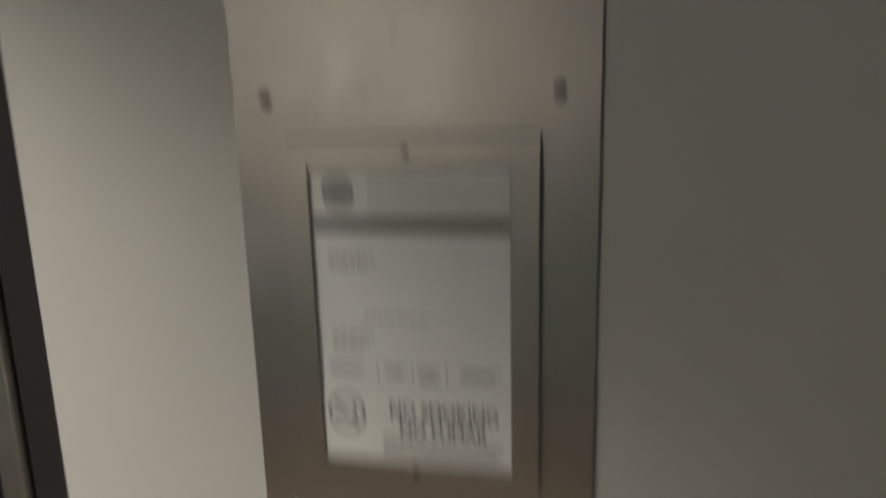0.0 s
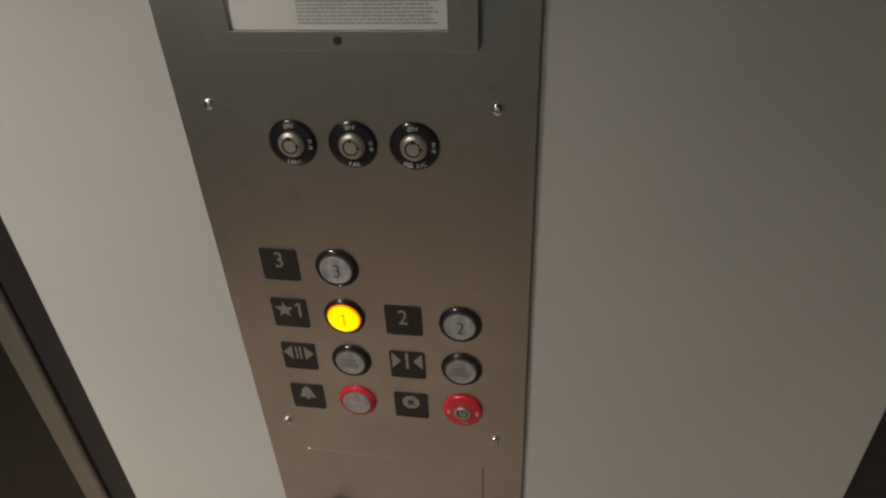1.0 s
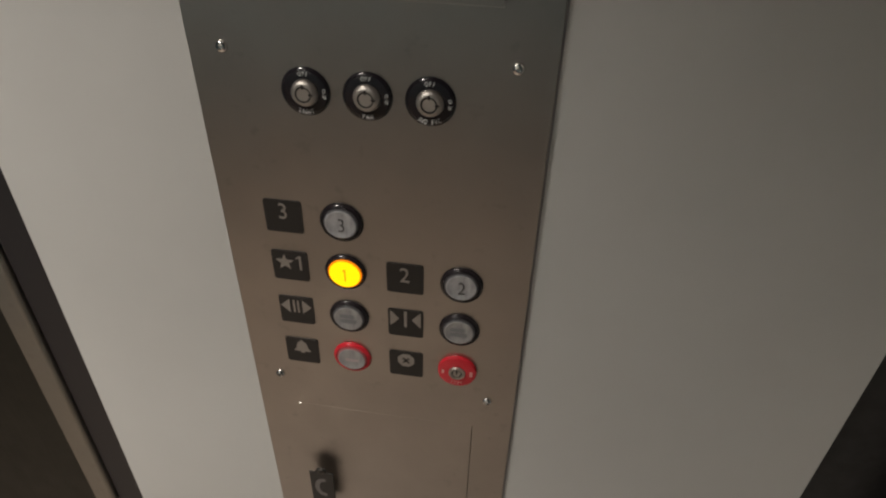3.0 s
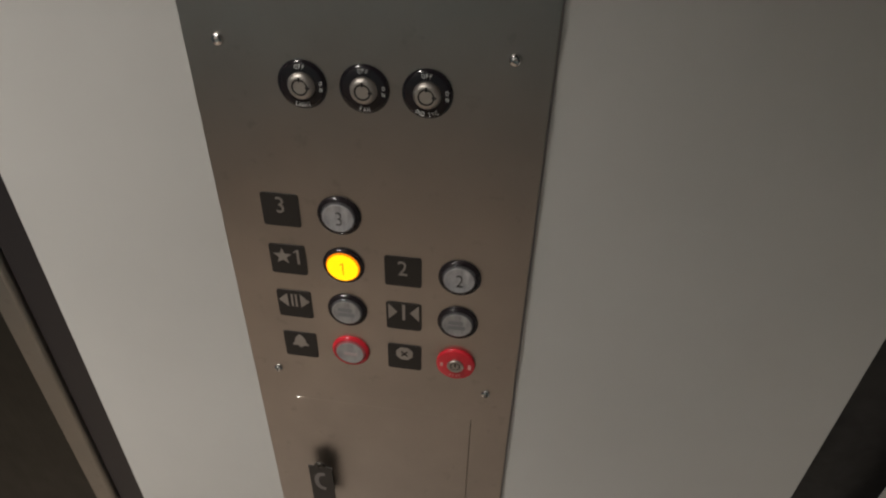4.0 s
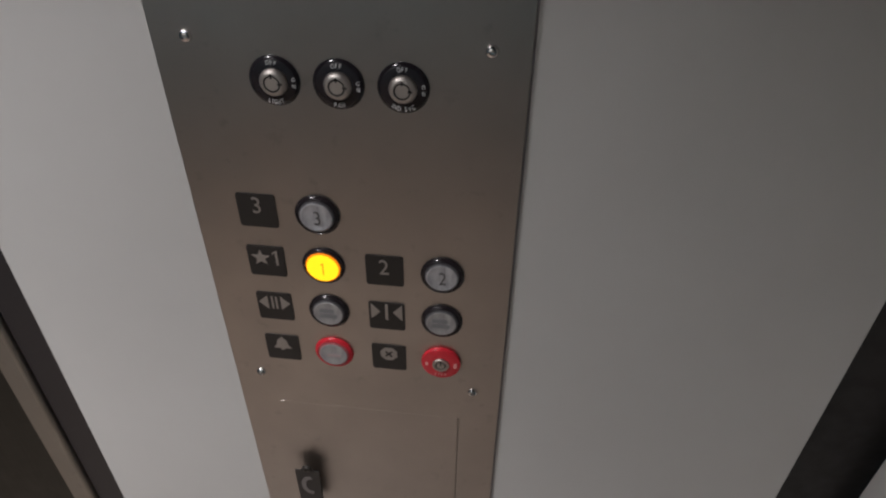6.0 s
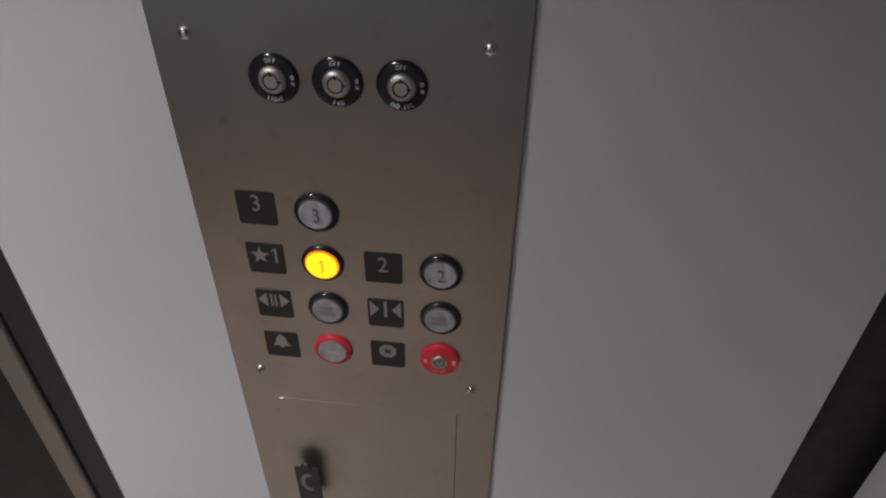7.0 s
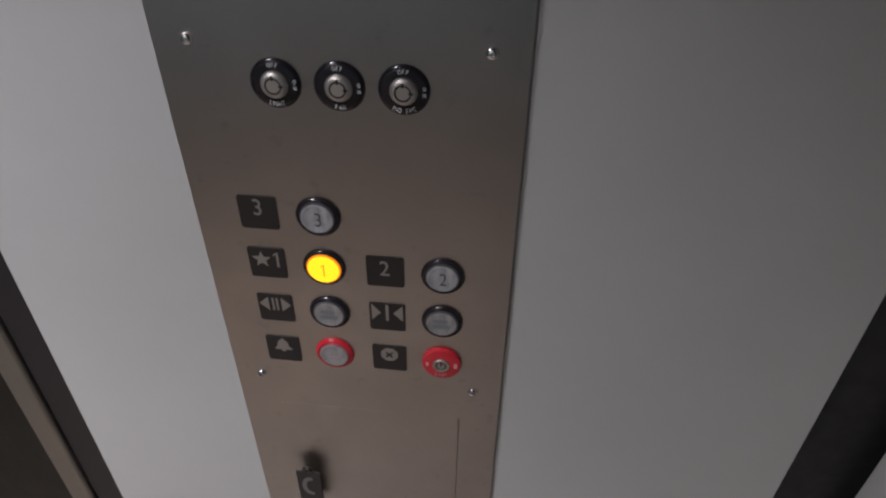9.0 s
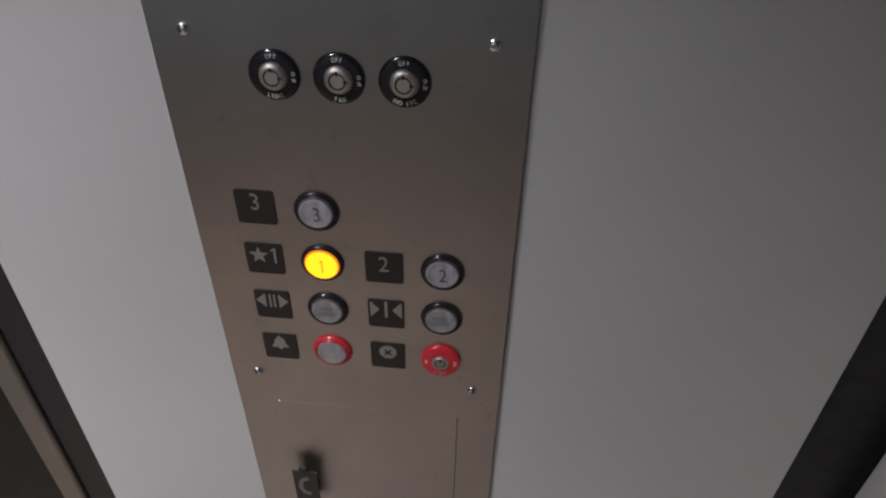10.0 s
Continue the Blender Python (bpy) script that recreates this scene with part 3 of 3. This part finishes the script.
for k in range(13):
    t = radians(115 + 130 * k / 12)
    hand.append((0.0116 * math.cos(t), 0.0168 * math.sin(t)))
for k in range(13):
    t = radians(245 - 130 * k / 12)
    hand.append((0.0066 * math.cos(t), 0.0116 * math.sin(t)))
phone = prism(hand, 0, 0.0004)
joined(phone, prism(rounded(0.0062, 0.0052, 0.0012), 0, 0.00045), pose(-0.0018, 0.0130, 0, 0, 0, 20))
joined(phone, prism(rounded(0.0062, 0.0052, 0.0012), 0, 0.00045), pose(-0.0018, -0.0130, 0, 0, 0, -20))
part("telephone_mark", phone, PHONE_MARK, door, "pale handset symbol", wall_pose(PX + 0.0030, PZ - 0.0255, OUT + 0.0016))

# ---------------------------------------------------------------- certificate in its frame
FX0, FX1, FZ0, FZ1 = -0.0925, 0.0904, 1.2445, 1.4985
IX0, IX1, IZ0, IZ1 = -0.0735, 0.0710, 1.2572, 1.4785
holder = thing("certificate_frame", pose(0, 0, FZ0), "brushed steel frame holding the lift certificate on the panel", "certificate frame")
part("frame", ring_plate((FX0, FX1, FZ0, FZ1), (IX0, IX1, IZ0, IZ1), 0.0049, 0.0066, 0.0004), FRAME_STEEL, holder, "", wall_pose(0, 0))
# Dark strips round the rim paint the shade beneath the frame.
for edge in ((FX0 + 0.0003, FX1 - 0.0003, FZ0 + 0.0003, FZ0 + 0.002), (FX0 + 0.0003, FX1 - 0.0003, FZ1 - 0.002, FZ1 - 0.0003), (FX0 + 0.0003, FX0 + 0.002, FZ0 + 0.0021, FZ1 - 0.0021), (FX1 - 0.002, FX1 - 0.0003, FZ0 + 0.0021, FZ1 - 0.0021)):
    part("frame_shade_strip", box(*edge, 0.0002, 0.0048), DARK_SLOT, holder, "dark strip standing in for shade under the frame", wall_pose(0, 0))
# A grey strip paints the shade line over the frame's top.
part("frame_shade_strip", box(FX0 + 0.002, FX1 - 0.002, FZ1 + 0.0001, FZ1 + 0.0014, 0.0002, 0.0028, 0.0004), FRAME_SHADE, holder, "dark strip standing in for shade above the frame", wall_pose(0, 0))
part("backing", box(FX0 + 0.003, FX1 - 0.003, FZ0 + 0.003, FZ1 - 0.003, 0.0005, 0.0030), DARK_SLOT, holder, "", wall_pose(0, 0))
SMALL = mesh_of("frame_screw", lathe([(0.0030, 0.0), (0.0029, 0.0006), (0.0022, 0.0013), (0.0010, 0.0015), (0.0009, 0.0008), (0, 0.0007)], 22), DULL, True)
for z in (1.2514, 1.4885):
    part("frame_screw", SMALL, DULL, holder, "dull dark screw", wall_pose(-0.0008, z, 0.0066))

sheet = part("certificate", box(IX0 - 0.0010, IX1 - 0.0004, 1.3090, IZ1 - 0.0005, 0.0032, 0.0036), PAPER, holder, "greyed printed certificate sheet", wall_pose(0, 0))
flat = wall_pose(0, 0, 0.0036)
bars([(-0.0710, 0.0704, 1.4340, 1.4436)], INK_GREY, sheet, flat, "header_bar")
bars([(-0.0300, 0.0704, 1.4440, 1.4775)], HEADER_GREY, sheet, flat, "header_field")
bars([(-0.0706, -0.0305, 1.4455, 1.4765)], SLIP, sheet, flat, "seal_patch")
seal = lathe([(0.0098, 0), (0.0118, 0), (0.0118, 0.0003), (0.0098, 0.0003), (0.0098, 0)], 36)
for k in range(9):
    u = -0.0080 + 0.002 * k
    h = math.sqrt(max(0.0, 0.0088**2 - u * u)) * (0.65 + 0.35 * ((k * 7) % 5) / 4)
    if h > 0.001:
        joined(seal, box(u - 0.0006, u + 0.0006, -h, h * 0.9, 0, 0.0003))
part("seal", seal, INK_GREY, sheet, "round printed seal of fine lines", flat @ pose(-0.0520, 1.4615, 0.0003), smooth=False)
rng = random.Random(4)
words = []
for v, u0, u1, h in ((1.4135, -0.0620, -0.0270, 0.0034), (1.4090, -0.0620, -0.0330, 0.0026), (1.3700, -0.0365, 0.0130, 0.0024), (1.3560, -0.0620, -0.0300, 0.0028), (1.3500, -0.0620, -0.0340, 0.0026), (1.3455, -0.0620, -0.0400, 0.0024)):
    u = u0
    while u < u1:
        w = rng.uniform(0.003, 0.008)
        words.append((u, min(u + w, u1), v - h / 2, v + h / 2))
        u += w + 0.0012
bars(words, INK_PALE, sheet, flat, "print_block")
bars([(0.0150, 0.0520, 1.3706, 1.3710), (-0.0620, 0.0640, 1.3196, 1.3199), (-0.0620, 0.0640, 1.3148, 1.3151)], INK_PALE, sheet, flat, "ruled_line")
cols = []
for u0, u1, n in ((-0.0665, -0.0375, 1), (-0.0232, -0.0050, 1), (0.0018, 0.0195, 2), (0.0335, 0.0635, 1)):
    for r in range(n + 1):
        cols.append((u0 + 0.001 * r, u1 - 0.004 * (r % 2), 1.3300 - 0.0042 * r, 1.3328 - 0.0042 * r))
bars(cols, INK_PALE, sheet, flat, "table_print")
for u in (-0.0280, -0.0015, 0.0240):
    bars([(u - 0.0003, u + 0.0003, 1.3235, 1.3345)], INK_GREY, sheet, flat, "table_rule")

slip = part("no_smoking_slip", box(IX0 - 0.0010, IX1 - 0.0003, IZ0 + 0.0002, 1.3105, 0.0038, 0.0042), SLIP, holder, "white no smoking notice printed in black", wall_pose(0, 0))
flat = wall_pose(0, 0, 0.0042)
part("lettering", bold_lettering("NO SMOKING", 0.0094, 0.00032), INK, slip, "bold black words no smoking", flat @ pose(0.0208, 1.2990, 0))
part("lettering", bold_lettering("NO FUMAR", 0.0094, 0.00032), INK, slip, "bold black words no fumar", flat @ pose(0.0204, 1.2853, 0))
sign = lathe([(0.0130, 0), (0.0150, 0), (0.0150, 0.0003), (0.0130, 0.0003), (0.0130, 0)], 44)
joined(sign, box(-0.0138, 0.0138, -0.0009, 0.0009, 0, 0.0003), pose(0, 0, 0, 0, 0, -45))
joined(sign, box(-0.0100, 0.0055, -0.0012, 0.0012, 0, 0.00025), pose(0, -0.0022, 0, 0, 0, 0))
joined(sign, prism([(0.0060, -0.0030), (0.0080, -0.0030), (0.0078, 0.0040), (0.0050, 0.0090), (0.0038, 0.0085), (0.0062, 0.0036)], 0, 0.00025))
part("no_smoking_sign", sign, INK_GREY, slip, "ring and slash over a cigarette", flat @ pose(-0.0540, 1.2945, 0), smooth=False)
fine = []
for r in range(8):
    u = -0.0262
    end = 0.0655 - 0.003 * (r % 3)
    while u < end:
        w = rng.uniform(0.002, 0.0075)
        fine.append((u, min(u + w, end), 1.2610 + 0.00225 * r, 1.2622 + 0.00225 * r))
        u += w + 0.0007
bars(fine, INK_PALE, slip, flat, "fine_print")
